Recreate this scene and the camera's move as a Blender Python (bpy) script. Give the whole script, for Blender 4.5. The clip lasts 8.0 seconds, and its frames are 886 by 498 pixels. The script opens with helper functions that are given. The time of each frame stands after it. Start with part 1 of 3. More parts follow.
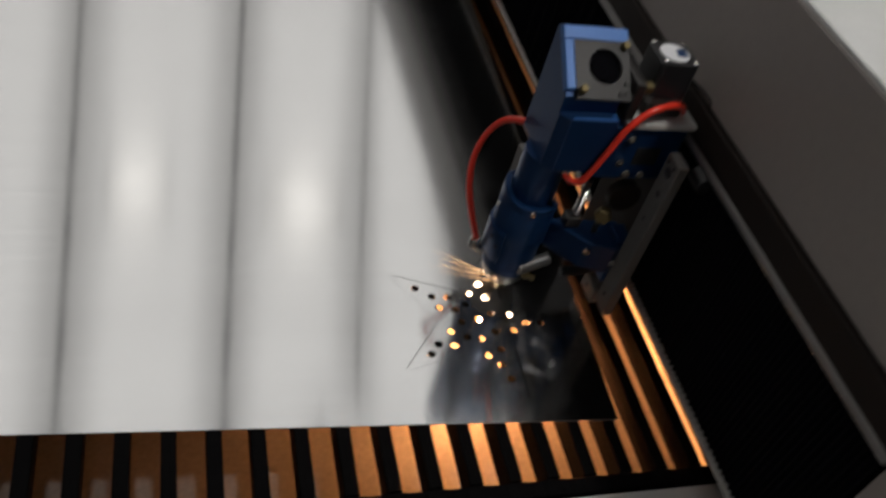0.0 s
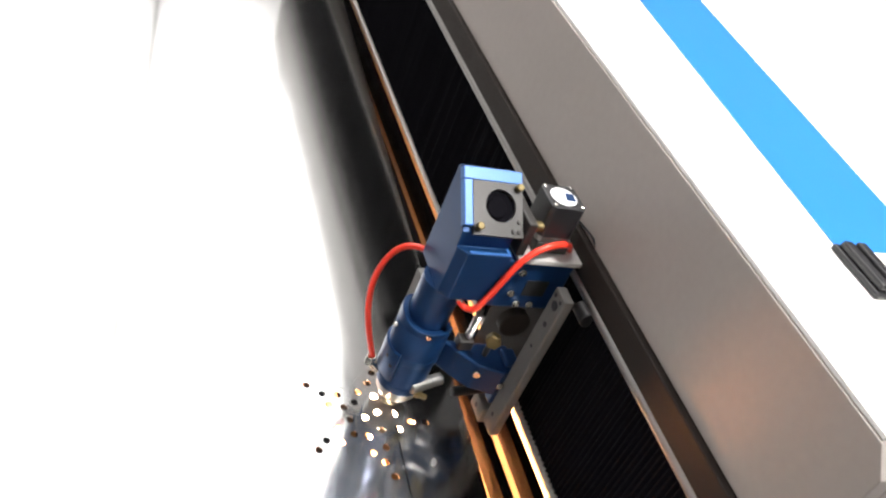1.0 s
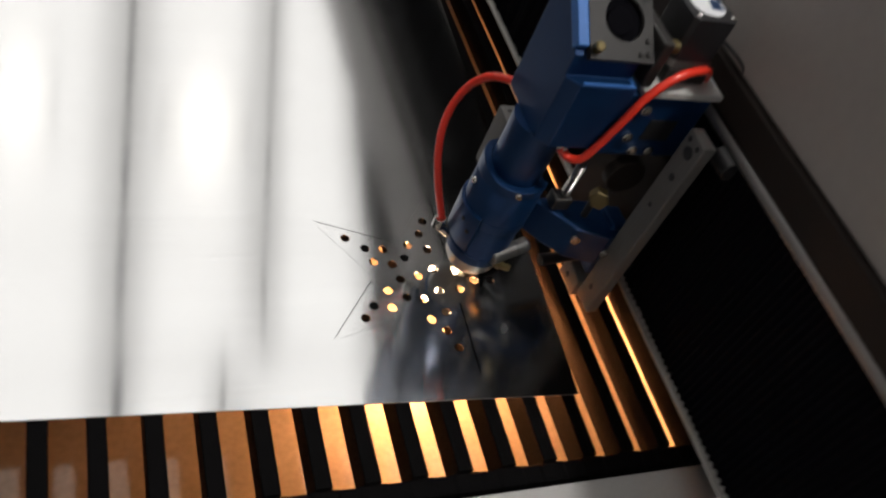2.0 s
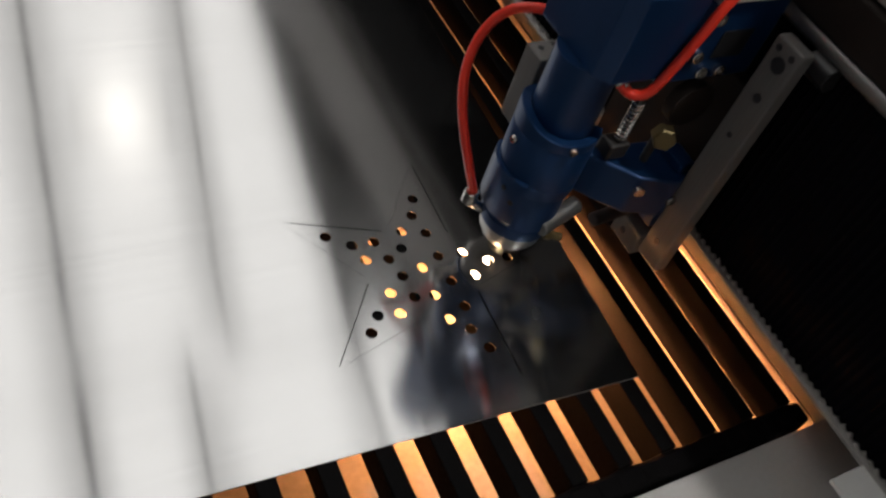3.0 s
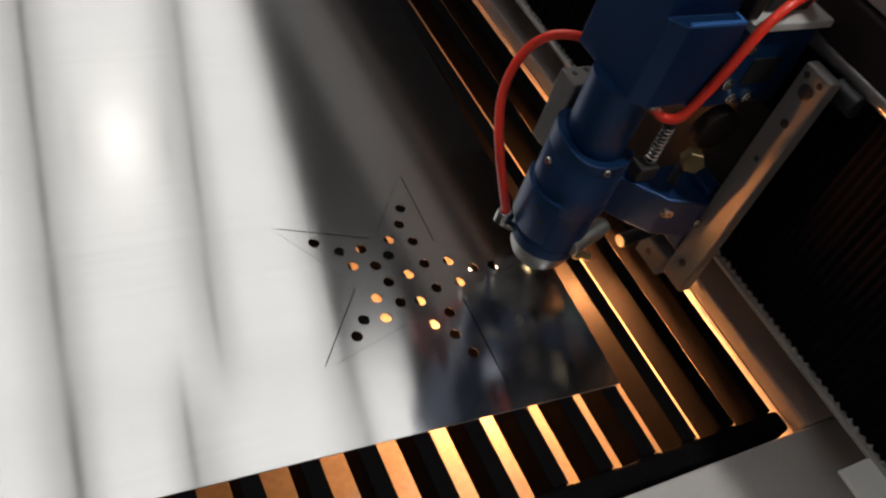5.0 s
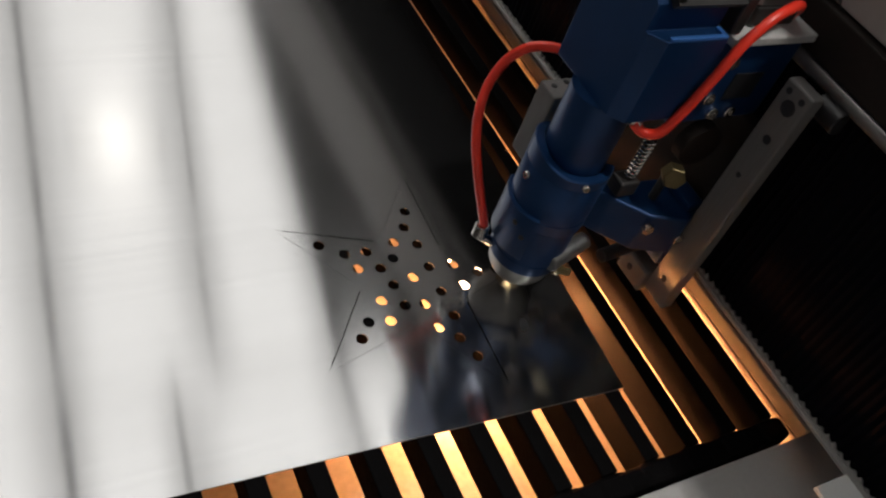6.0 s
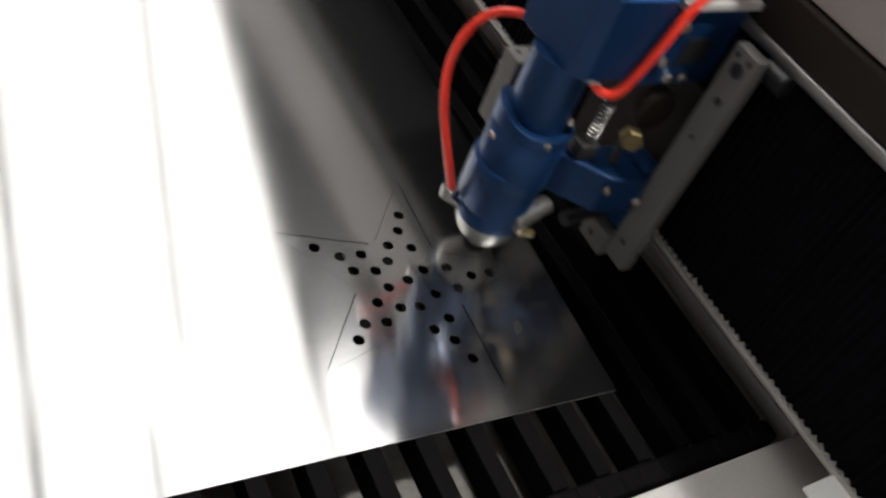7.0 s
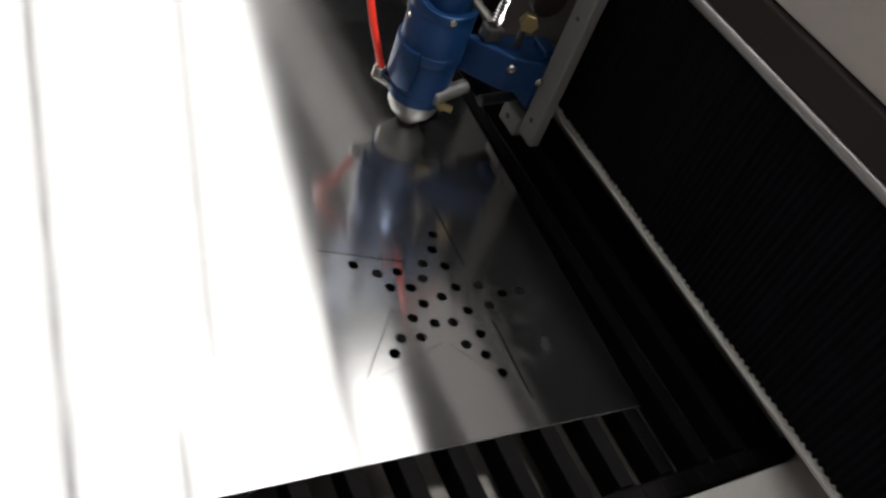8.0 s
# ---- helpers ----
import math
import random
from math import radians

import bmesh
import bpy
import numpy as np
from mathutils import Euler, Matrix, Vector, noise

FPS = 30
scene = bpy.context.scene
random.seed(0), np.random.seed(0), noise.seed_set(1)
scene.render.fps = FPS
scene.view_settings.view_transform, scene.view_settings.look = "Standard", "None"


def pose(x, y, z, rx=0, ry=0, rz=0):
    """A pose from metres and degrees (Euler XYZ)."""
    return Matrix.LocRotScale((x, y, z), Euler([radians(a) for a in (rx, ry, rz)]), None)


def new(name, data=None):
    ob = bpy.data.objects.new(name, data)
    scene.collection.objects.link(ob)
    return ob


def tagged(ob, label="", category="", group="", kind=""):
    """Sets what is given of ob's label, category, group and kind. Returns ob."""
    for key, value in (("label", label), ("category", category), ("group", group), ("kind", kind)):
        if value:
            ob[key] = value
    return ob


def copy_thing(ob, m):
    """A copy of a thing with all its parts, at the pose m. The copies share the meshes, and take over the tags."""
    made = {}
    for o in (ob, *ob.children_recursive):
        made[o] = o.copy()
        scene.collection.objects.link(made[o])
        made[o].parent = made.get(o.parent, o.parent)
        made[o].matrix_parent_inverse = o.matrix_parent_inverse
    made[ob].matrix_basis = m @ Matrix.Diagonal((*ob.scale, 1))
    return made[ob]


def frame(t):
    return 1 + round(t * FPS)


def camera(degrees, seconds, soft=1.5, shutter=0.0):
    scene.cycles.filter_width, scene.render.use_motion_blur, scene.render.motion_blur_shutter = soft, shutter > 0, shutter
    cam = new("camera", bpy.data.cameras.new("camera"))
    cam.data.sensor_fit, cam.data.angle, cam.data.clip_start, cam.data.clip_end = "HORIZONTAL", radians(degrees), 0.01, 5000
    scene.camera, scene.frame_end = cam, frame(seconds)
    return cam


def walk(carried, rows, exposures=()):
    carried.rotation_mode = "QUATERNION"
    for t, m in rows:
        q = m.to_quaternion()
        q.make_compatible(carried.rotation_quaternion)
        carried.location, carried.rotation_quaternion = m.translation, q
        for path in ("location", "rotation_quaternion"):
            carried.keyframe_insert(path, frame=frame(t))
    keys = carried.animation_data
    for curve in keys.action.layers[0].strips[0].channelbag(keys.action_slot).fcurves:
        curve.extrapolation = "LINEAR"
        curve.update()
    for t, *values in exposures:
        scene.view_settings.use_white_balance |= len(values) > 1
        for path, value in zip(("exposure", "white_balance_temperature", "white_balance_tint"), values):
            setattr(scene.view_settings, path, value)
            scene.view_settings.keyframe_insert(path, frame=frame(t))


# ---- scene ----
cam = camera(54.1, 8.0, soft=2.3, shutter=0.7)
PATH = [
    (0.0, pose(-0.3353, -0.5897, 0.7426, 44.81, -12.33, -12.27)),
    (0.5, pose(-0.3359, -0.6155, 0.7843, 48.01, -15.36, -13.78)),
    (1.0, pose(-0.3561, -0.6226, 0.7925, 51.86, -19.05, -15.77)),
    (1.5, pose(-0.3403, -0.5679, 0.7258, 44.43, -18.38, -12.95)),
    (3.0, pose(-0.2957, -0.3422, 0.5334, 39.99, -14.21, -25.74)),
    (3.5, pose(-0.3071, -0.3487, 0.5166, 41.59, -15.14, -26.76)),
    (4.0, pose(-0.3000, -0.3569, 0.5320, 40.46, -14.81, -25.75)),
    (4.5, pose(-0.2968, -0.3681, 0.5339, 41.84, -14.65, -25.60)),
    (6.0, pose(-0.3067, -0.3637, 0.5322, 42.13, -15.45, -25.35)),
    (6.5, pose(-0.3167, -0.3691, 0.5232, 43.17, -16.10, -25.94)),
    (7.0, pose(-0.3281, -0.3656, 0.5234, 43.47, -17.10, -26.48)),
    (7.5, pose(-0.3422, -0.3855, 0.5248, 45.12, -17.79, -27.08)),
    (8.0, pose(-0.3500, -0.3774, 0.5513, 43.67, -16.39, -24.64)),
]
EXPOSURE = [(0.0, -0.45), (0.5, 0.25), (0.7, 0.9), (0.85, 2.1), (1.2, 2.1), (1.5, 1.2), (1.7, 0.7), (2.8, 0.05), (6.1, 0.05), (6.2, 0.2), (6.35, 0.75), (6.6, 1.05), (7.0, 1.3), (7.5, 1.5), (8.0, 1.3)]
walk(cam, PATH, EXPOSURE)

# ---- world and light ----
world = bpy.data.worlds.new("room_air")
scene.world = world
world.use_nodes = True
world.node_tree.nodes["Background"].inputs[0].default_value = (0.9, 0.95, 1.0, 1)
world.node_tree.nodes["Background"].inputs[1].default_value = 0.05
PANEL_GLOW = 1.55
PANEL_GAP = 0.012
KEY_GLOW = 480.0
JET_GLOW = 2900.0


# ---- materials ----
def mat(name, base, rough=0.5, metal=0.0, var=0.15, grain=60.0, bump=0.0, glow=None, power=0.0, coat=0.0, stretch=(1, 1, 1), spec=0.5):
    """Surface with two scales of variation in colour and roughness and a fine relief."""
    m = bpy.data.materials.new(name)
    m.use_nodes = True
    n, l = m.node_tree.nodes, m.node_tree.links
    b = n["Principled BSDF"]
    b.inputs["Metallic"].default_value = metal
    b.inputs["Coat Weight"].default_value = coat
    b.inputs["Specular IOR Level"].default_value = spec
    tc = n.new("ShaderNodeTexCoord")
    mp = n.new("ShaderNodeMapping")
    mp.inputs["Scale"].default_value = stretch
    l.new(tc.outputs["Object"], mp.inputs["Vector"])
    fine, broad = n.new("ShaderNodeTexNoise"), n.new("ShaderNodeTexNoise")
    fine.inputs["Scale"].default_value, fine.inputs["Detail"].default_value = grain * 8, 6
    broad.inputs["Scale"].default_value, broad.inputs["Detail"].default_value = grain * 0.5, 5
    for t in (fine, broad):
        l.new(mp.outputs[0], t.inputs["Vector"])
    mix = n.new("ShaderNodeMath")
    mix.operation = "ADD"
    l.new(fine.outputs[0], mix.inputs[0])
    l.new(broad.outputs[0], mix.inputs[1])
    ramp = n.new("ShaderNodeMapRange")
    ramp.inputs[1].default_value, ramp.inputs[2].default_value = 0.6, 1.4
    ramp.inputs[3].default_value, ramp.inputs[4].default_value = 1 - var, 1 + var
    l.new(mix.outputs[0], ramp.inputs[0])
    col = n.new("ShaderNodeVectorMath")
    col.operation = "SCALE"
    col.inputs[0].default_value = base
    l.new(ramp.outputs[0], col.inputs["Scale"])
    last = col.outputs[0]
    l.new(last, b.inputs["Base Color"])
    rr = n.new("ShaderNodeMath")
    rr.operation = "MULTIPLY"
    rr.inputs[1].default_value = rough
    l.new(ramp.outputs[0], rr.inputs[0])
    l.new(rr.outputs[0], b.inputs["Roughness"])
    if bump:
        bp = n.new("ShaderNodeBump")
        bp.inputs["Strength"].default_value = bump
        bp.inputs["Distance"].default_value = 0.0006
        l.new(mix.outputs[0], bp.inputs["Height"])
        l.new(bp.outputs[0], b.inputs["Normal"])
    if glow:
        b.inputs["Emission Color"].default_value = (*glow, 1)
        b.inputs["Emission Strength"].default_value = power
    return m


def sheet_material():
    """Brushed stainless steel: reflections drawn out along the brushing's cross direction, with faint smears."""
    m = bpy.data.materials.new("brushed_steel")
    m.use_nodes = True
    n, l = m.node_tree.nodes, m.node_tree.links
    b = n["Principled BSDF"]
    b.inputs["Metallic"].default_value = 0.985
    b.inputs["Anisotropic"].default_value = 1.0
    tc = n.new("ShaderNodeTexCoord")
    tan = n.new("ShaderNodeCombineXYZ")
    tan.inputs[0].default_value, tan.inputs[1].default_value = math.sin(radians(4)), math.cos(radians(4))
    l.new(tan.outputs[0], b.inputs["Tangent"])
    mp = n.new("ShaderNodeMapping")
    mp.inputs["Scale"].default_value = (3, 260, 1)
    l.new(tc.outputs["Object"], mp.inputs[0])
    lines = n.new("ShaderNodeTexNoise")
    lines.inputs["Scale"].default_value, lines.inputs["Detail"].default_value = 1.0, 4
    l.new(mp.outputs[0], lines.inputs["Vector"])
    smear = n.new("ShaderNodeTexNoise")
    smear.inputs["Scale"].default_value, smear.inputs["Detail"].default_value = 9.0, 5
    l.new(tc.outputs["Object"], smear.inputs["Vector"])
    r = n.new("ShaderNodeMapRange")
    r.inputs[1].default_value, r.inputs[2].default_value = 0.35, 0.7
    r.inputs[3].default_value, r.inputs[4].default_value = 0.1, 0.115
    l.new(smear.outputs[0], r.inputs[0])
    scuff, where, many = n.new("ShaderNodeTexNoise"), n.new("ShaderNodeTexNoise"), n.new("ShaderNodeMath")
    scuff.inputs["Scale"].default_value, scuff.inputs["Detail"].default_value = 55.0, 3
    where.inputs["Scale"].default_value, where.inputs["Detail"].default_value = 7.0, 2
    l.new(tc.outputs["Object"], scuff.inputs["Vector"])
    l.new(tc.outputs["Object"], where.inputs["Vector"])
    a1, a2 = n.new("ShaderNodeMapRange"), n.new("ShaderNodeMapRange")
    a1.inputs[1].default_value, a1.inputs[2].default_value = 0.52, 0.66
    a2.inputs[1].default_value, a2.inputs[2].default_value, a2.inputs[4].default_value = 0.5, 0.62, 0.025
    l.new(scuff.outputs[0], a1.inputs[0])
    l.new(where.outputs[0], a2.inputs[0])
    many.operation = "MULTIPLY_ADD"
    l.new(a1.outputs[0], many.inputs[0])
    l.new(a2.outputs[0], many.inputs[1])
    l.new(r.outputs[0], many.inputs[2])
    # finger smears right of the star
    far, near, blot, hard, both, total = (n.new(k) for k in ("ShaderNodeVectorMath", "ShaderNodeMapRange", "ShaderNodeTexNoise", "ShaderNodeMapRange", "ShaderNodeMath", "ShaderNodeMath"))
    far.operation = "DISTANCE"
    far.inputs[1].default_value = (0.075, -0.055, 0)
    l.new(tc.outputs["Object"], far.inputs[0])
    l.new(far.outputs["Value"], near.inputs[0])
    near.inputs[1].default_value, near.inputs[2].default_value, near.inputs[3].default_value, near.inputs[4].default_value = 0.02, 0.085, 1.0, 0.0
    blot.inputs["Scale"].default_value, blot.inputs["Detail"].default_value, blot.inputs["Distortion"].default_value = 34.0, 2, 0.8
    l.new(tc.outputs["Object"], blot.inputs["Vector"])
    hard.inputs[1].default_value, hard.inputs[2].default_value, hard.inputs[4].default_value = 0.48, 0.68, 0.17
    l.new(blot.outputs[0], hard.inputs[0])
    both.operation, total.operation = "MULTIPLY", "ADD"
    l.new(near.outputs[0], both.inputs[0])
    l.new(hard.outputs[0], both.inputs[1])
    l.new(both.outputs[0], total.inputs[0])
    l.new(many.outputs[0], total.inputs[1])
    l.new(total.outputs[0], b.inputs["Roughness"])
    c = n.new("ShaderNodeMapRange")
    c.inputs[3].default_value, c.inputs[4].default_value = 0.42, 0.47
    l.new(lines.outputs[0], c.inputs[0])
    cc = n.new("ShaderNodeCombineColor")
    for k in range(3):
        l.new(c.outputs[0], cc.inputs[k])
    l.new(cc.outputs[0], b.inputs["Base Color"])
    return m


STEEL = sheet_material()
SLAT = mat("black_oxide_bar", (0.004, 0.0036, 0.0038), 0.65, 0.0, 0.35, 40, 0.3, spec=0.03)
TRAY = mat("galvanised_tray", (0.2, 0.19, 0.175), 0.5, 0.3, 0.25, 20, 0.12)
WHITE = mat("white_powder_coat", (0.86, 0.86, 0.84), 0.4, 0, 0.05, 80, 0.04)
GREY = mat("grey_powder_coat", (0.34, 0.305, 0.285), 0.42, 0, 0.05, 12, 0.03)
SKY_BLUE = mat("light_blue_paint", (0.02, 0.18, 0.6), 0.4, 0, 0.06, 60, 0.1)
BLACK = mat("black_plastic", (0.018, 0.018, 0.02), 0.4, 0, 0.2, 80, 0.1)
FRAME = mat("cream_powder_coat", (0.48, 0.465, 0.45), 0.45, 0, 0.06, 30, 0.06)
# aluminium with the lamps' reflection put into a pale, mostly diffuse base
TOP_ALU = mat("lamp_lit_aluminium", (0.62, 0.61, 0.59), 0.5, 0.15, 0.1, 60, 0.1)
RAIL = mat("ground_steel_rail", (0.25, 0.24, 0.235), 0.38, 0.6, 0.1, 60, 0.05)
LIP = mat("pale_steel_lip", (0.4, 0.385, 0.36), 0.45, 0.2, 0.1, 60, 0.1)
RUBBER = mat("black_bellows_cloth", (0.005, 0.0048, 0.0065), 0.9, 0, 0.3, 120, 0.2, spec=0.03)
ANOD = mat("blue_anodised_aluminium", (0.009, 0.045, 0.14), 0.36, 0.45, 0.12, 90, 0.12)
DULL = mat("dull_machined_aluminium", (0.165, 0.16, 0.155), 0.55, 0.0, 0.14, 60, 0.2, stretch=(1, 1, 0.1), spec=0.35)
ANOD_EDGE = mat("blue_anodised_rim", (0.045, 0.17, 0.5), 0.4, 0.1, 0.1, 90, 0.1)
ALU = mat("brushed_aluminium", (0.4, 0.39, 0.375), 0.42, 1.0, 0.12, 60, 0.2, stretch=(1, 1, 0.1))
CHROME = mat("nickel_fitting", (0.62, 0.6, 0.57), 0.22, 1.0, 0.12, 60, 0.1)
CUT_EDGE = mat("bright_cut_edge", (0.5, 0.48, 0.46), 0.4, 0.5, 0.2, 200, 0.1)
SATIN = mat("satin_nickel", (0.42, 0.41, 0.39), 0.32, 0.85, 0.12, 60, 0.1)
BRASS = mat("brass", (0.19, 0.15, 0.075), 0.55, 1.0, 0.2, 60, 0.1)
DARK = mat("dark_anodised_plate", (0.032, 0.029, 0.028), 0.45, 0.2, 0.2, 60, 0.15)
BROWN = mat("dark_carriage_plate", (0.022, 0.017, 0.015), 0.6, 0.0, 0.2, 40, 0.15, spec=0.15)
RED = mat("red_polyurethane_hose", (1.0, 0.05, 0.025), 0.3, 0, 0.06, 60, 0.05, coat=0.15)
LABEL = mat("white_sticker", (0.8, 0.8, 0.82), 0.45, 0, 0.04, 60)
WALL = mat("painted_wall", (0.55, 0.53, 0.53), 0.8, 0, 0.08, 4, 0.1)
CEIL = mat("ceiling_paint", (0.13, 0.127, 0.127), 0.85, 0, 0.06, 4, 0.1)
FLOOR = mat("concrete_floor", (0.3, 0.29, 0.28), 0.6, 0, 0.2, 6, 0.2)
PANEL = mat("light_panel", (0.8, 0.8, 0.8), 0.5, 0, 0.0, 10, glow=(1.0, 0.98, 0.95), power=PANEL_GLOW)
BULB = mat("lamp_dome", (0.8, 0.8, 0.8), 0.5, 0, 0.0, 10, glow=(1.0, 0.96, 0.9), power=3.0)
KEY_BULB = mat("strong_lamp_dome", (0.8, 0.8, 0.8), 0.5, 0, 0.0, 10, glow=(1.0, 0.98, 0.95), power=KEY_GLOW)
# the tubes behind the diffuser leave its long edges dimmer
pn, pl = PANEL.node_tree.nodes, PANEL.node_tree.links
pc, px, pd, pr = pn.new("ShaderNodeTexCoord"), pn.new("ShaderNodeSeparateXYZ"), pn.new("ShaderNodeMath"), pn.new("ShaderNodeMapRange")
pd.operation = "ABSOLUTE"
pl.new(pc.outputs["Object"], px.inputs[0])
pl.new(px.outputs[0], pd.inputs[0])
pl.new(pd.outputs[0], pr.inputs[0])
pr.interpolation_type = "SMOOTHSTEP"
pr.inputs[1].default_value, pr.inputs[2].default_value = 0.12, 0.315
pr.inputs[3].default_value, pr.inputs[4].default_value = 1.07 * PANEL_GLOW, 0.6 * PANEL_GLOW
pl.new(pr.outputs[0], pn["Principled BSDF"].inputs["Emission Strength"])
# the domes are brightest in the middle
bn, bl = BULB.node_tree.nodes, BULB.node_tree.links
bc, bd, br_ = bn.new("ShaderNodeTexCoord"), bn.new("ShaderNodeVectorMath"), bn.new("ShaderNodeMapRange")
bd.operation = "LENGTH"
bl.new(bc.outputs["Object"], bd.inputs[0])
bl.new(bd.outputs["Value"], br_.inputs[0])
br_.interpolation_type = "SMOOTHSTEP"
br_.inputs[1].default_value, br_.inputs[2].default_value = 0.03, 0.19
br_.inputs[3].default_value, br_.inputs[4].default_value = 4.6, 1.6
bl.new(br_.outputs[0], bn["Principled BSDF"].inputs["Emission Strength"])
JET = mat("glowing_jet", (0.5, 0.3, 0.1), 0.5, 0, 0.0, 10, glow=(1.0, 0.375, 0.12), power=JET_GLOW)
SPARK = mat("glowing_spark", (0.5, 0.3, 0.1), 0.5, 0, 0.0, 10, glow=(1.0, 0.55, 0.25), power=7.0)
SPRAY = mat("glowing_spray", (0.5, 0.3, 0.1), 0.5, 0, 0.0, 10, glow=(1.0, 0.7, 0.45), power=22.0)
HOT = mat("white_hot_spot", (0.5, 0.4, 0.3), 0.5, 0, 0.0, 10, glow=(1.0, 0.72, 0.4), power=40.0)


# ---- shapes ----
def mesh_of(name, bm, material, smooth=None):
    bmesh.ops.recalc_face_normals(bm, faces=bm.faces)
    me = bpy.data.meshes.new(name)
    bm.to_mesh(me)
    bm.free()
    me.materials.append(material)
    if smooth is not None:
        me.shade_smooth()
        me.set_sharp_from_angle(angle=radians(smooth))
    return me


def part(name, bm, material, parent=None, label="", smooth=None, at=None):
    ob = new(name, mesh_of(name, bm, material, smooth))
    if parent:
        ob.parent = parent
    if at:
        ob.matrix_basis = at
    if label:
        tagged(ob, label)
    return ob


def thing(name, label, category, at=None, group="", kind=""):
    ob = new(name)
    ob.empty_display_size = 0.02
    tagged(ob, label, category, group, kind)
    if at:
        ob.matrix_basis = at
    return ob


def box(x0, x1, y0, y1, z0, z1, bevel=0.0, bm=None, segs=2):
    bm = bm or bmesh.new()
    got = bmesh.ops.create_cube(bm, size=1, matrix=Matrix.LocRotScale(((x0 + x1) / 2, (y0 + y1) / 2, (z0 + z1) / 2), None, (x1 - x0, y1 - y0, z1 - z0)))
    if bevel:
        edges = {e for v in got["verts"] for e in v.link_edges}
        bmesh.ops.bevel(bm, geom=list(edges), offset=bevel, segments=segs, affect="EDGES", profile=0.5)
    return bm


def prism(points, axis, a, b, bevel=0.0, bm=None):
    """A solid with the given outline, drawn along an axis from a to b; outline in the other two axes in order."""
    bm = bm or bmesh.new()

    def place(p, d):
        q = list(p)
        q.insert("xyz".index(axis), d)
        return q

    low = [bm.verts.new(place(p, a)) for p in points]
    high = [bm.verts.new(place(p, b)) for p in points]
    bm.faces.new(low), bm.faces.new(high)
    for i in range(len(points)):
        j = (i + 1) % len(points)
        bm.faces.new((low[i], low[j], high[j], high[i]))
    if bevel:
        bmesh.ops.recalc_face_normals(bm, faces=bm.faces)
        bmesh.ops.bevel(bm, geom=bm.edges[:], offset=bevel, segments=2, affect="EDGES", profile=0.5)
    return bm


def turned(profile, seg=40, bm=None, at=None):
    """A turned solid: (radius, height) pairs round z."""
    bm = bm or bmesh.new()
    rings, made = [], []
    for r, z in profile:
        ring = [bm.verts.new((max(r, 1e-5) * math.cos(2 * math.pi * k / seg), max(r, 1e-5) * math.sin(2 * math.pi * k / seg), z)) for k in range(seg)]
        rings.append(ring)
        made += ring
    for a, b in zip(rings, rings[1:]):
        for k in range(seg):
            bm.faces.new((a[k], a[(k + 1) % seg], b[(k + 1) % seg], b[k]))
    bm.faces.new(rings[0][::-1]), bm.faces.new(rings[-1])
    if at:
        bmesh.ops.transform(bm, matrix=at, verts=made)
    return bm


def towards(a, b):
    """A pose at a whose z axis points at b."""
    d = Vector(b) - Vector(a)
    return Matrix.Translation(a) @ d.to_track_quat("Z", "Y").to_matrix().to_4x4()


def rod(a, b, r, seg=20, bevel=0.0008, bm=None):
    d = (Vector(b) - Vector(a)).length
    e = min(bevel, r * 0.4)
    return turned([(r - e, 0), (r, e), (r, d - e), (r - e, d)], seg, bm, towards(a, b))


def smooth_line(points, steps=10):
    """A curve through the points (Catmull-Rom)."""
    p = [Vector(q) for q in points]
    p = [p[0] * 2 - p[1], *p, p[-1] * 2 - p[-2]]
    out = []
    for i in range(1, len(p) - 2):
        for k in range(steps):
            t = k / steps
            a, b, c, d = p[i - 1 : i + 3]
            out.append(0.5 * ((2 * b) + (c - a) * t + (2 * a - 5 * b + 4 * c - d) * t**2 + (3 * b - a - 3 * c + d) * t**3))
    return out + [p[-2]]


def tube(line, r, seg=14, bm=None, taper=None):
    bm = bm or bmesh.new()
    rings, up = [], Vector((0.3, 0.2, 1)).normalized()
    for i, q in enumerate(line):
        d = (line[min(i + 1, len(line) - 1)] - line[max(i - 1, 0)]).normalized()
        s = d.cross(up).normalized()
        up = s.cross(d).normalized()
        rad = r * (taper(i / (len(line) - 1)) if taper else 1)
        rings.append([bm.verts.new(q + rad * (math.cos(2 * math.pi * k / seg) * s + math.sin(2 * math.pi * k / seg) * up)) for k in range(seg)])
    for a, b in zip(rings, rings[1:]):
        for k in range(seg):
            bm.faces.new((a[k], a[(k + 1) % seg], b[(k + 1) % seg], b[k]))
    bm.faces.new(rings[0][::-1]), bm.faces.new(rings[-1])
    return bm


# ---- the room ----
def room():
    x0, x1, y0, y1, z0, z1 = -3.2, 4.2, -3.0, 6.4, -0.95, 2.42
    part("floor", box(x0, x1, y0, y1, z0 - 0.1, z0), FLOOR)
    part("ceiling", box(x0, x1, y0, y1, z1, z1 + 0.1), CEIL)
    part("wall_north", box(x0, x1, y1, y1 + 0.1, z0 - 0.1, z1 + 0.1), WALL)
    part("wall_south", box(x0, x1, y0 - 0.1, y0, z0 - 0.1, z1 + 0.1), WALL)
    part("wall_east", box(x1, x1 + 0.1, y0 - 0.1, y1 + 0.1, z0 - 0.1, z1 + 0.1), WALL)
    part("wall_west", box(x0 - 0.1, x0, y0 - 0.1, y1 + 0.1, z0 - 0.1, z1 + 0.1), WALL)
    for n in ("floor", "ceiling", "wall_north", "wall_south", "wall_east", "wall_west"):
        tagged(bpy.data.objects[n], "plain painted " + n.split("_")[0] + " of the workshop", n.split("_")[0], kind="structure")


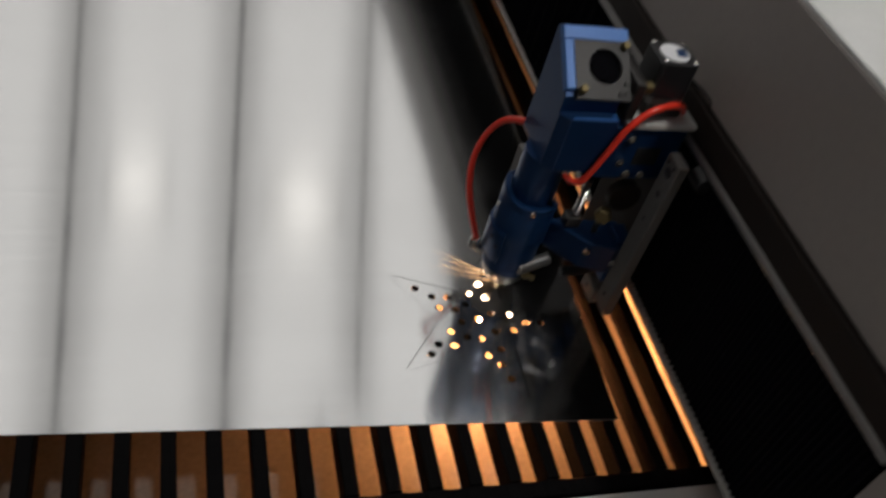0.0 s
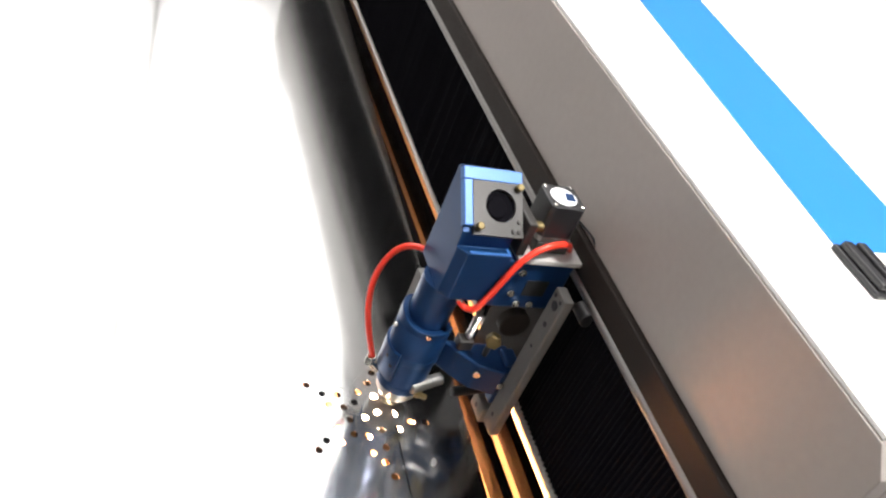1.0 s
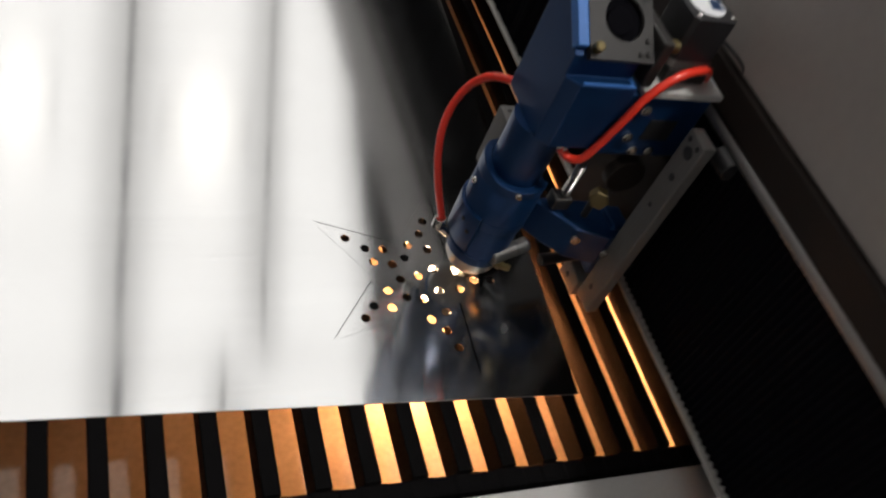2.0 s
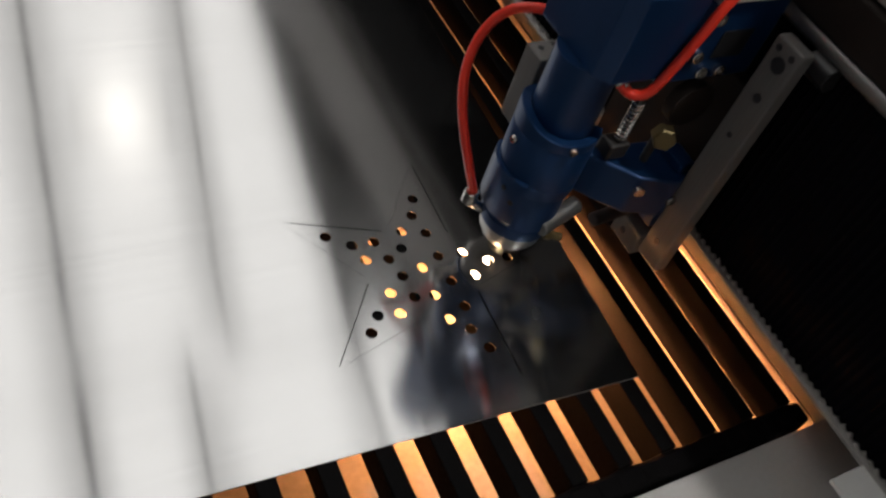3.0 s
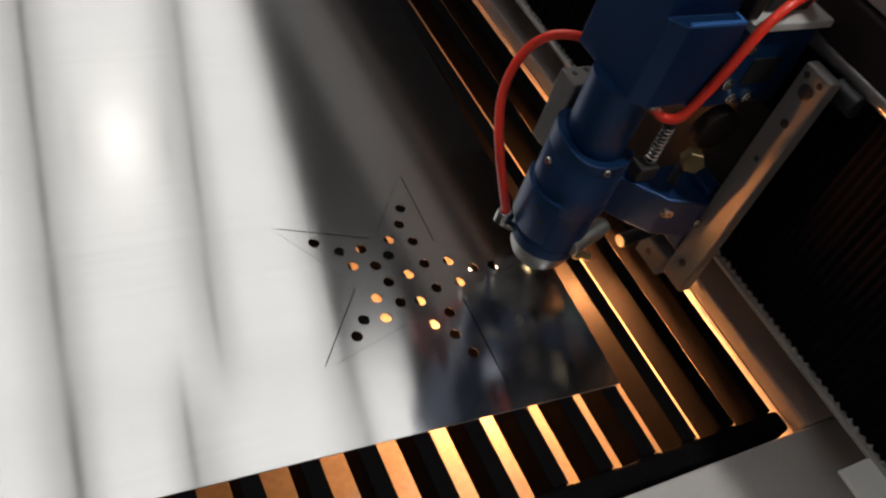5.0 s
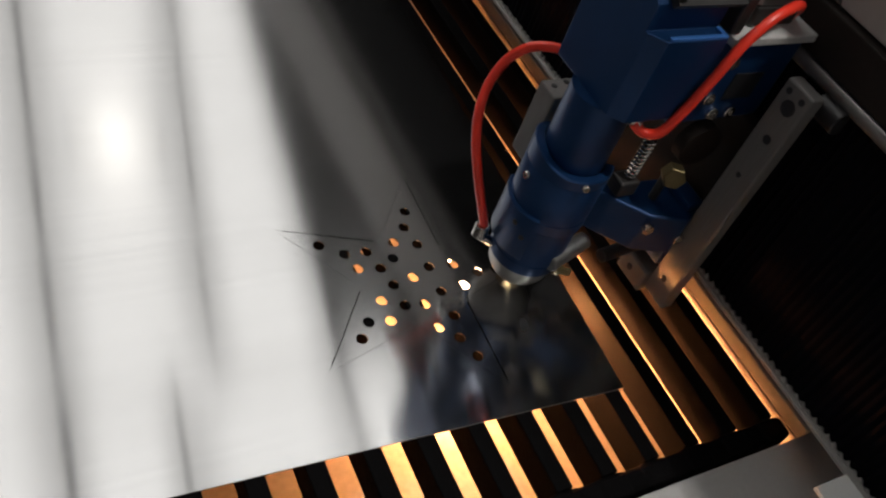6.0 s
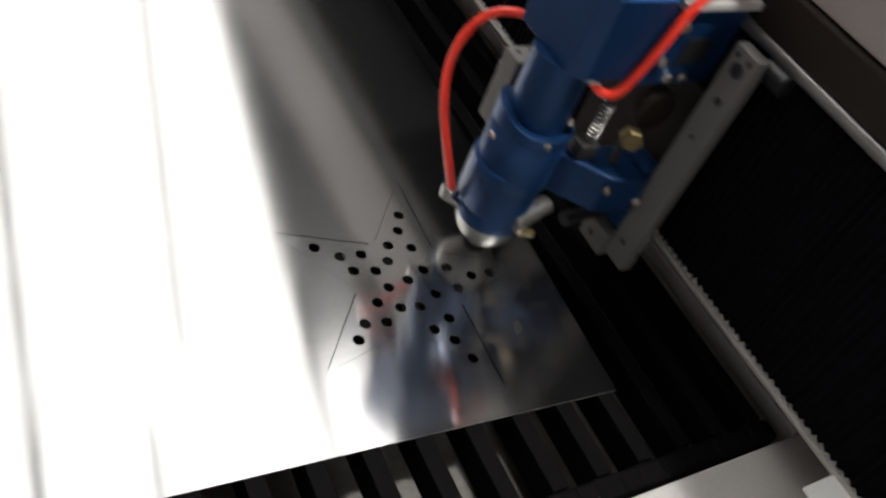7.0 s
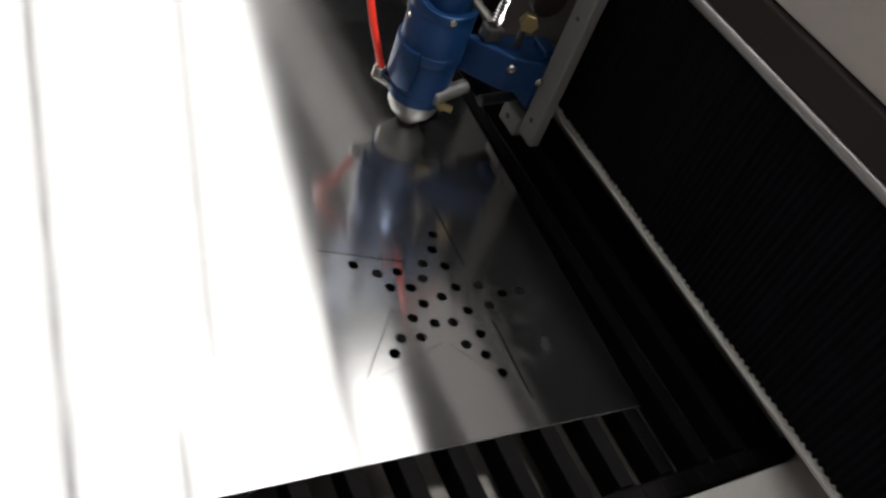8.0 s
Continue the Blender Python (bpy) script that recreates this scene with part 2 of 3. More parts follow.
def ceiling_lights():
    """Rows of light panels that fan out towards the far wall, with dark gaps between them, and two brighter round
    lamps. Two unseen panels to the south are added as fill.
    """
    # this first panel hangs unseen behind the camera, added to fill the head
    lamp = thing("ceiling_light", "white rectangular ceiling light panel in a slim frame", "ceiling light", pose(-1.25, -1.7, 2.42), "ceiling lights")
    bm = bmesh.new()
    for a in (0, 1, 2, 3):
        m = Matrix.Rotation(a * math.pi / 2, 4, "Z")
        sub = box(-0.3125, 0.3125, 0.3085, 0.3125, -0.032, 0, 0.001)
        bmesh.ops.transform(sub, matrix=m, verts=sub.verts)
        me = bpy.data.meshes.new("tmp")
        sub.to_mesh(me)
        sub.free()
        bm.from_mesh(me)
        bpy.data.meshes.remove(me)
    part("frame", bm, WHITE, lamp)
    part("diffuser", box(-0.308, 0.308, -0.308, 0.308, -0.031, -0.006), PANEL, lamp)

    def row(y, length, seams, slopes):
        for k in range(len(seams) - 1):
            wide = seams[k] - seams[k + 1] - PANEL_GAP
            turn = -math.degrees(math.atan((slopes[k] + slopes[k + 1]) / 2))
            copy_thing(lamp, pose((seams[k] + seams[k + 1]) / 2, y, 2.42, 0, 0, turn) @ Matrix.Diagonal((wide / 0.625, length / 0.625, 1, 1)))

    row(0.93, 0.82, (1.11, 0.85, 0.2, -0.17, -0.77, -1.45), (0.13, 0.13, 0.13, 0.08, 0, 0))
    slopes = (0.14, 0.175, 0.08, -0.03, -0.06)
    for k in range(7):
        y = 1.66 + 0.62 * k
        row(y, 0.6, [x + m * (y - 1.6) for x, m in zip((0.94, 0.445, -0.125, -0.78, -1.46), slopes)], slopes)
    # second added fill panel, also out of view to the south
    copy_thing(lamp, pose(-0.45, -1.7, 2.42))
    for x, y, r, glow in ((0.31, 2.66, 0.2, BULB), (-0.5, 2.8, 0.15, BULB), (0.66, -0.62, 0.07, KEY_BULB)):
        spot = thing("round_lamp", "bright round ceiling lamp in a white ring", "ceiling light", pose(x, y, 2.385), "round ceiling lamps")
        part("bezel", turned([(r, 0.003), (r + 0.015, 0.003), (r + 0.02, -0.004), (r + 0.016, -0.012), (r, -0.012)], 40), WHITE, spot, smooth=40)
        part("bulb", turned([(0.01, -0.04), (r * 0.5, -0.036), (r * 0.85, -0.026), (r - 0.002, -0.0125)], 40), glow, spot, "glowing domed diffuser", 60)


# ---- the machine ----
PITCH, FRONT, BACK = 0.0414, -0.204, 1.55
SLAT_RIGHT = 0.2005


def machine_frame():
    base = thing("laser_cutter_frame", "white powder-coated steel frame of a laser cutting machine", "laser cutter", kind="structure")
    part("front_flange", box(-1.35, 0.9, -0.42, -0.226, -0.02, -0.004, 0.002), FRAME, base)
    part("side_flange", box(0.274, 0.9, -0.2255, 1.75, -0.02, -0.004, 0.002), FRAME, base)
    part("back_flange", box(-1.35, 0.24, BACK + 0.02, 1.75, -0.02, -0.004, 0.002), FRAME, base)
    part("left_flange", box(-1.6, -1.3505, -0.42, 1.75, -0.02, -0.004, 0.002), FRAME, base)
    part("front_panel", box(-1.6, 0.9, -0.42, -0.40, -0.95, -0.021, 0.002), FRAME, base)
    part("side_panel", box(0.88, 0.9, -0.399, 1.75, -0.95, -0.021, 0.002), FRAME, base)
    part("left_panel", box(-1.6, -1.58, -0.399, 1.75, -0.95, -0.021, 0.002), FRAME, base)
    part("back_panel", box(-1.579, 0.879, 1.73, 1.75, -0.95, -0.021, 0.002), FRAME, base)


def cutting_table():
    table = thing("cutting_table", "cutting bed of black metal bars over a galvanised tray", "cutting table")
    part("tray", box(-1.345, 0.285, -0.24, BACK + 0.06, -0.14, -0.13), TRAY, table)
    part("tray_wall", box(0.274, 0.277, -0.222, BACK, -0.128, -0.0205), FRAME, table, "pale painted side wall of the bed")
    part("tray_wall", box(-1.345, 0.2735, -0.2255, -0.2235, -0.128, -0.021), TRAY, table)
    part("base_plate", box(-1.578, 0.878, -0.398, 1.728, -0.146, -0.1412), TRAY, table)
    bar = bmesh.new()
    box(-1.34, 0.256, -0.2225, -0.2045, -0.034, -0.0035, 0.003, bar)
    part("front_bar", bar, SLAT, table, "black bar that carries the ends of the slats")
    part("back_bar", box(-1.34, 0.24, BACK, BACK + 0.018, -0.034, -0.0035, 0.003), BLACK, table)
    slat = part("slat", box(-0.0088, 0.0055, FRONT, BACK - 0.001, -0.031, -0.0014, 0.0008), SLAT, table, at=pose(SLAT_RIGHT, 0, 0))
    clip = part("slat_holder", box(-0.016, 0.0125, -0.2232, -0.2038, -0.036, -0.0022, 0.004), SLAT, table, at=pose(SLAT_RIGHT, 0, 0))
    for k in (-1, *range(1, 37)):
        for o, n in ((slat, "slat"), (clip, "slat_holder")):
            c = new(n, o.data)
            c.parent = table
            c.matrix_basis = pose(SLAT_RIGHT - PITCH * k, 0, 0)


STAR = 0.12
STAR_TURN = 142.3
HOLES = [(-0.0644, 0.0503), (-0.0467, 0.037), (-0.0279, 0.0358), (-0.0411, 0.0203), (-0.0226, 0.0165), (-0.0079, 0.0243), (-0.0006, 0.0405),
         (0.0153, 0.0548), (0.0239, 0.072), (0.0192, 0.0342), (0.001, 0.0018), (-0.0186, -0.0021), (-0.0345, -0.0147), (-0.0349, -0.0346),
         (-0.0528, -0.0321), (-0.0637, -0.0452), (-0.0174, -0.0236), (-0.0007, -0.0261), (0.001, -0.0502), (0.0134, -0.0637), (0.0185, -0.0427),
         (0.0201, -0.0833), (0.0185, -0.0172), (0.0191, 0.0092), (0.041, 0.0072), (0.0411, -0.016), (0.0597, -0.0054), (0.0778, -0.0064)]


def steel_sheet():
    """A sheet with a corner near the table's corner, with round holes and the cut lines of a five-pointed star."""
    bm = bmesh.new()
    turn = Matrix.Rotation(radians(-2.6), 3, "Z")
    corner = Vector((0.1277, -0.1431, 0))

    def loop(pts):
        vs = [bm.verts.new((x, y, 0)) for x, y in pts]
        for i in range(len(vs)):
            bm.edges.new((vs[i], vs[(i + 1) % len(vs)]))

    outer = [corner + turn @ Vector(p) for p in ((0, 0, 0), (0, 1.5, 0), (-1.22, 1.5, 0), (-1.22, 0, 0))]
    loop([(p.x, p.y) for p in outer])
    for x, y in HOLES:
        loop([(x + 0.0047 * math.cos(k * math.pi / 12), y + 0.0047 * math.sin(k * math.pi / 12)) for k in range(24)])
    inner = STAR * math.cos(radians(72)) / math.cos(radians(36))

    def at(r, a):
        return Vector((r * math.cos(radians(a)), r * math.sin(radians(a))))

    wide = {(0, 1): 0.0009, (1, 1): 0.0008, (2, -1): 0.0014, (4, 1): 0.0009}
    for k in range(5):
        tip = at(STAR, STAR_TURN + 72 * k)
        for side in (-1, 1):
            notch = at(inner, STAR_TURN + 72 * k + 36 * side)
            key = (k, -side)
            w = wide.get(key, 0.0003) / 2
            a, b = tip.lerp(notch, 0.005 if key in wide else 0.06), tip.lerp(notch, 0.95)
            s = (b - a).orthogonal().normalized() * w
            loop([tuple(a), tuple(a.lerp(b, 0.1) + s), tuple(b + s), tuple(b - s), tuple(a.lerp(b, 0.1) - s)])
    bmesh.ops.triangle_fill(bm, edges=bm.edges[:], use_beauty=True, use_dissolve=False)
    up = [f for f in bm.faces]
    got = bmesh.ops.extrude_face_region(bm, geom=up)
    bmesh.ops.translate(bm, vec=(0, 0, -0.0013), verts=[v for v in got["geom"] if isinstance(v, bmesh.types.BMVert)])
    ob = part("steel_sheet", bm, STEEL)
    ob.data.materials.append(CUT_EDGE)
    for p in ob.data.polygons:
        if abs(p.normal.z) < 0.5 and p.center.length > STAR + 0.005:
            p.material_index = 1
    # unseen black strips added under the cut lines to stop the jet's light
    for k, side in [(k, side) for k in range(5) for side in (-1, 1)]:
        tip, notch = at(STAR, STAR_TURN + 72 * k), at(inner, STAR_TURN + 72 * k - 36 * side)
        mid, d = (tip + notch) / 2, notch - tip
        strip = box(-d.length / 2, d.length / 2, -0.0009, 0.0009, -0.0022, -0.00135)
        part("dross", strip, SLAT, ob, "",at=pose(mid.x, mid.y, 0, 0, 0, math.degrees(math.atan2(d.y, d.x))))
    tagged(ob, "brushed steel sheet with a half-cut star of round holes", "metal sheet")


# ---- the gantry: moves across the table ----
BEAM0, BEAM1 = -0.352, 1.72


def gantry_beam():
    g = thing("gantry_beam", "grey and white gantry beam with black bellows along its face", "gantry")
    part("beam_body", box(0.247, 0.72, BEAM0 + 0.012, BEAM1, 0.06, 0.43, 0.004), GREY, g)
    for y in (-0.33, 1.6):
        part("end_carriage", box(0.45, 0.68, y, y + 0.1, -0.0035, 0.0595, 0.004), BLACK, g)
    # lower lip with a wider tab at its front end
    part("lip", box(0.2225, 0.2465, BEAM0, BEAM1, 0.046, 0.050, 0.001), LIP, g, "thin pale metal lip")
    part("tab", box(0.188, 0.222, BEAM0, -0.277, 0.046, 0.050, 0.001), WHITE, g)
    # folded cloth
    bm, step, rnd = bmesh.new(), 0.0075, random.Random(4)
    count = int((BEAM1 - BEAM0 - 0.02) / step)
    rows = []
    for k in range(2 * count + 1):
        y = BEAM0 + 0.01 + k * step / 2
        x = (0.2272 if k % 2 == 0 else 0.2298) + rnd.uniform(-0.0007, 0.0007)
        z0 = 0.0508 if k % 2 == 0 else 0.0515
        rows.append([bm.verts.new(p) for p in ((x, y, z0), (x, y, 0.2405), (0.2464, y, 0.2405), (0.2464, y, 0.0515))])
    for a, b in zip(rows, rows[1:]):
        for i in range(4):
            bm.faces.new((a[i], a[(i + 1) % 4], b[(i + 1) % 4], b[i]))
    bm.faces.new(rows[0][::-1]), bm.faces.new(rows[-1])
    part("bellows", bm, RUBBER, g, "black pleated bellows")
    # frayed hem of the cloth above the lip, one small tooth to a fold
    bm = bmesh.new()
    for k in range(count):
        y, tall = BEAM0 + 0.0115 + k * step, rnd.uniform(0.0028, 0.0058)
        lean = rnd.uniform(-0.0012, 0.0012)
        a, b = ([bm.verts.new(p) for p in ((x, y, 0.0501), (x, y + 0.0052, 0.0501), (x, y + 0.0026 + lean, 0.0501 + tall))] for x in (0.2258, 0.2266))
        bm.faces.new(a[::-1]), bm.faces.new(b)
        for i in range(3):
            bm.faces.new((a[i], a[(i + 1) % 3], b[(i + 1) % 3], b[i]))
    part("hem", bm, LIP, g, "pale frayed hem of the bellows")
    part("rail", rod((0.2285, -0.3455, 0.2465), (0.2285, BEAM1, 0.2465), 0.0062, 24), RAIL, g, "round bright metal rail", 40)
    pts = [(BEAM1, 0.253), (-0.3465, 0.253), (-0.351, 0.2575), (-0.352, 0.264), (-0.3475, 0.275), (-0.339, 0.283), (-0.327, 0.2868), (BEAM1, 0.287)]
    part("cover_strip", prism(pts, "x", 0.2235, 0.2465, 0.0015), BROWN, g, "black cover strip with a rounded end")
    pts = [(BEAM1, 0.289), (BEAM0 - 0.03, 0.289), (BEAM0 - 0.03, 0.415), (BEAM0 - 0.012, 0.4345), (BEAM1, 0.4345)]
    part("front_cover", prism(pts, "x", 0.230, 0.2465, 0.001), GREY, g, "plain grey cover panel")
    pts = [(-0.382, 0.0515), (-0.3462, 0.0515), (-0.3462, 0.252), (-0.352, 0.2565), (-0.3535, 0.265), (-0.349, 0.2765), (-0.34, 0.285), (-0.328, 0.2885), (-0.382, 0.2885)]
    part("end_plate", prism(pts, "x", 0.230, 0.2465), GREY, g)
    part("end_cap", box(0.2467, 0.72, -0.382, -0.3405, 0.06, 0.43, 0.003), GREY, g)
    part("top_cover", box(0.232, 1.15, BEAM0 - 0.01, BEAM1, 0.4349, 0.440, 0.001), WHITE, g, "white sheet metal top cover")
    pts = [(0.352, -0.148), (0.484, -0.148), (0.484 + 0.08 * 1.85, BEAM1 - 0.002), (0.352 + 0.075 * 1.85, BEAM1 - 0.002)]
    part("stripe", prism(pts, "z", 0.4402, 0.4412), SKY_BLUE, g, "light blue painted stripe")
    bm = box(0.343, 0.379, -0.217, -0.1485, 0.4402, 0.4465, 0.002)
    box(0.3465, 0.358, -0.213, -0.1525, 0.4466, 0.454, 0.002, bm)
    box(0.364, 0.3755, -0.213, -0.1525, 0.4466, 0.454, 0.002, bm)
    latch = part("latch", bm, BLACK, g, "black plastic latch")
    part("bolt", rod((0.361, -0.185, 0.4465), (0.361, -0.185, 0.4495), 0.003), CHROME, latch)
    return g


# ---- the laser head: rides along the gantry ----
def screw(parent, at, to, r=0.0035, name="screw"):
    """A socket-head screw whose head looks along at -> to."""
    bm = turned([(r * 0.9, 0), (r, 0.0005), (r, 0.0035), (r * 0.85, 0.0042), (r * 0.5, 0.0042), (r * 0.45, 0.002)], 14)
    return part(name, bm, CHROME, parent, smooth=40, at=towards(at, to))


def laser_head():
    hd = thing("laser_head", "blue anodised laser cutting head with red air hoses on a carriage", "laser head")
    nozzle = part("nozzle", turned([(0.0035, 0.0035), (0.011, 0.004), (0.0125, 0.006), (0.0225, 0.017), (0.0262, 0.024), (0.0268, 0.036), (0.02, 0.0365)], 48), SATIN, hd, "bare metal cone nozzle", 35)
    part("lower_barrel", turned([(0.024, 0.0357), (0.0292, 0.0363), (0.0296, 0.0382), (0.0296, 0.047), (0.0291, 0.0475), (0.0291, 0.0484), (0.0301, 0.0489), (0.0301, 0.0855), (0.029, 0.0868)], 56), ANOD, hd, smooth=35)
    part("upper_barrel", turned([(0.028, 0.087), (0.0318, 0.0875), (0.0322, 0.09), (0.0322, 0.098), (0.0317, 0.0985), (0.0317, 0.0992), (0.0322, 0.0997), (0.0322, 0.136), (0.031, 0.1378), (0.0255, 0.1378)], 56), ANOD, hd, smooth=35)
    # split collar round the tube
    bm = bmesh.new()
    ring = []
    for k in range(25):
        a = radians(95 + k * 230 / 24)
        horn = 0.009 * max(0.0, math.cos(a - radians(150))) ** 2
        ring.append([bm.verts.new((r * math.cos(a), r * math.sin(a), z)) for r, z in ((0.0255, 0.138), (0.0325, 0.138), (0.0325, 0.146 + horn), (0.0315, 0.147 + horn), (0.0255, 0.147 + horn))])
    for a, b in zip(ring, ring[1:]):
        for i in range(5):
            bm.faces.new((a[i], a[(i + 1) % 5], b[(i + 1) % 5], b[i]))
    bm.faces.new(ring[0][::-1]), bm.faces.new(ring[-1])
    part("collar", bm, ANOD, hd, smooth=35)
    # half shell clamped round the lower barrel
    bm, ring = bmesh.new(), []
    for k in range(19):
        a = radians(128 + k * 96 / 18)
        ring.append([bm.verts.new((r * math.cos(a), r * math.sin(a), z)) for r, z in ((0.0303, 0.056), (0.0338, 0.056), (0.0352, 0.058), (0.0352, 0.1), (0.034, 0.1015), (0.0324, 0.1015), (0.0324, 0.086), (0.0303, 0.086))])
    for a, b in zip(ring, ring[1:]):
        for i in range(8):
            bm.faces.new((a[i], a[(i + 1) % 8], b[(i + 1) % 8], b[i]))
    bm.faces.new(ring[0][::-1]), bm.faces.new(ring[-1])
    shell = part("clamp_shell", bm, ANOD, hd, "blue half shell with two bolt holes", 35)
    for ang, z in ((196, 0.088), (212, 0.079)):
        d = Vector((math.cos(radians(ang)), math.sin(radians(ang)), 0))
        p = d * 0.0351 + Vector((0, 0, z))
        part("bolt_hole", turned([(0.0024, 0), (0.0024, 0.0004), (0.0019, 0.0007)], 16), BLACK, shell, at=towards(p, p + d))
    part("focus_tube", turned([(0.0243, 0.1379), (0.0245, 0.139), (0.0245, 0.206)], 48), ANOD, hd, smooth=35)
    for ang, z, r in ((258, 0.143, 0.0325), (178, 0.128, 0.0322), (177, 0.0935, 0.0322)):
        d = Vector((math.cos(radians(ang)), math.sin(radians(ang)), 0))
        p = d * (r - 0.0015) + Vector((0, 0, z))
        screw(hd, p, p + d, 0.0032)
    # mirror housing with a sloping top
    side = [(-0.034, 0.206), (0.042, 0.206), (0.042, 0.331), (0.036, 0.334), (-0.0215, 0.2905), (-0.0215, 0.272), (-0.034, 0.272)]
    bm = prism(side, "x", -0.016, 0.045)
    bmesh.ops.recalc_face_normals(bm, faces=bm.faces)
    corner = [e for e in bm.edges if all(v.co.x < -0.015 and v.co.y < -0.033 for v in e.verts)]
    bmesh.ops.bevel(bm, geom=corner, offset=0.01, segments=1, affect="EDGES")
    bmesh.ops.bevel(bm, geom=bm.edges[:], offset=0.0008, segments=2, affect="EDGES", profile=0.5)
    part("mirror_housing", bm, ANOD, hd)
    lean = math.degrees(math.atan2(0.334 - 0.281, 0.07))
    top = pose(0.02, 0.0, 0.3072, lean, 0, 0)
    rim = bmesh.new()
    box(-0.0365, 0.033, 0.029, 0.043, -0.004, 0.006, 0.001, rim)
    box(-0.0365, -0.0265, -0.021, 0.0288, -0.004, 0.006, 0.001, rim)
    part("rim", rim, ANOD_EDGE, hd, "light blue housing rim", at=top)
    rim = box(-0.004, 0.0445, -0.0336, -0.0302, 0.2715, 0.2738, 0.0006)
    box(0.0412, 0.0445, -0.0301, -0.0225, 0.2715, 0.2738, 0.0006, rim)
    part("front_rim", rim, ANOD_EDGE, hd, "light blue edge of the front ledge")
    plate = bmesh.new()
    outer = [(-0.0262, -0.03), (0.032, -0.03), (0.032, 0.0288), (-0.0262, 0.0288)]
    lo = [plate.verts.new((x, y, 0)) for x, y in outer]
    hole = [plate.verts.new((0.006 + 0.018 * math.cos(k * math.pi / 16), 0.003 + 0.018 * math.sin(k * math.pi / 16), 0)) for k in range(32)]
    for ring_ in (lo, hole):
        for i in range(len(ring_)):
            plate.edges.new((ring_[i], ring_[(i + 1) % len(ring_)]))
    bmesh.ops.triangle_fill(plate, edges=plate.edges[:], use_beauty=True)
    got = bmesh.ops.extrude_face_region(plate, geom=plate.faces[:])
    bmesh.ops.translate(plate, vec=(0, 0, 0.006), verts=[v for v in got["geom"] if isinstance(v, bmesh.types.BMVert)])
    mp = part("mirror_plate", plate, DARK, hd, "dark mirror mount plate with a round opening", at=top)
    # black disc and cap stand in for the deep shade inside the opening
    part("mirror_back", turned([(0.0178, 0.0003), (0.0178, 0.0012)], 32), RUBBER, mp, at=pose(0.006, 0.003, 0))
    part("mirror_cap", turned([(0.0115, 0.0013), (0.0115, 0.0035), (0.0105, 0.0042)], 32), RUBBER, mp, at=pose(0.0025, 0.001, 0))
    for x, y in ((0.02, -0.024), (0.027, -0.013), (0.027, -0.024)):
        part("screw", turned([(0.0026, 0.0061), (0.0026, 0.0078), (0.0018, 0.0082)], 12), DARK, mp, at=pose(x, y, 0))
    for x, y in ((-0.021, -0.022), (0.027, 0.024)):
        part("adjusting_screw", turned([(0.0038, 0.0062), (0.0042, 0.007), (0.0042, 0.0125), (0.003, 0.0135)], 16), BRASS, mp, "small brass adjusting screw", 40, pose(x, y, 0))
    # carriage
    part("carriage_block", box(0.0455, 0.134, -0.026, 0.055, 0.192, 0.2605, 0.002), ANOD, hd)
    part("slot", box(0.084, 0.112, -0.0272, -0.0262, 0.212, 0.235, 0.0004), BLACK, hd, "dark slot in the carriage")
    part("top_plate", box(0.058, 0.150, -0.03, 0.058, 0.261, 0.2675, 0.001), TOP_ALU, hd, "bare aluminium top plate")
    part("back_plate", box(0.1235, 0.135, -0.046, 0.07, 0.03, 0.1915, 0.0015), BROWN, hd)
    part("wheel", rod((0.138, -0.085, 0.2335), (0.138, -0.062, 0.2335), 0.0095, 24), BLACK, hd, "black guide roller", 40)
    part("wheel", rod((0.138, 0.062, 0.2335), (0.138, 0.085, 0.2335), 0.0095, 24), BLACK, hd, "black guide roller", 40)
    # bright upright bracket
    br = part("bracket", box(0.1045, 0.117, -0.076, -0.0495, 0.02, 0.25, 0.0018), DULL, hd, "bare aluminium upright bracket with bolt holes")
    for y, z, r in ((-0.063, 0.233, 0.006), (-0.056, 0.243, 0.0025), (-0.069, 0.243, 0.0025), (-0.064, 0.205, 0.0035), (-0.062, 0.168, 0.0022), (-0.062, 0.045, 0.003)):
        part("bolt_hole", turned([(r, 0), (r, 0.0005), (r * 0.8, 0.0008)], 20), BLACK, br, at=towards((0.1043, y, z), (0, y, z)))
    part("foot", box(0.1005, 0.117, -0.049, -0.016, 0.012, 0.036, 0.002), DULL, hd, "bare aluminium foot block")
    # silver block behind the column
    blk = part("mounting_block", box(-0.005, 0.024, 0.036, 0.058, 0.1, 0.168, 0.0015), DULL, hd, "bare aluminium mounting block")
    for x, y in ((0.003, 0.05), (0.014, 0.043), (0.016, 0.053)):
        part("bolt_hole", turned([(0.0025, 0), (0.0025, 0.0004), (0.002, 0.0006)], 16), BLACK, blk, at=pose(x, y, 0.168))
    # clamp arm
    arm = prism([(0.046, -0.022), (0.066, -0.043), (0.098, -0.054), (0.113, -0.047), (0.115, -0.008), (0.03, -0.002)], "z", 0.07, 0.11, 0.002)
    part("clamp_arm", arm, ANOD, hd)
    part("arm_end", box(0.1, 0.1078, -0.05, -0.02, 0.05, 0.0695, 0.002), ANOD, hd)
    part("foot_hole", turned([(0.0032, 0), (0.0032, 0.0005), (0.0025, 0.0008)], 18), BLACK, hd, at=towards((0.1003, -0.03, 0.024), (0, -0.03, 0.024)))
    part("adjusting_wheel", rod((0.098, -0.014, 0.163), (0.098, -0.026, 0.163), 0.019, 36), BROWN, hd, "dark round adjusting wheel", 40)
    part("arm_cap", box(0.1, 0.117, -0.0455, -0.02, 0.1105, 0.118, 0.002), ANOD, hd)
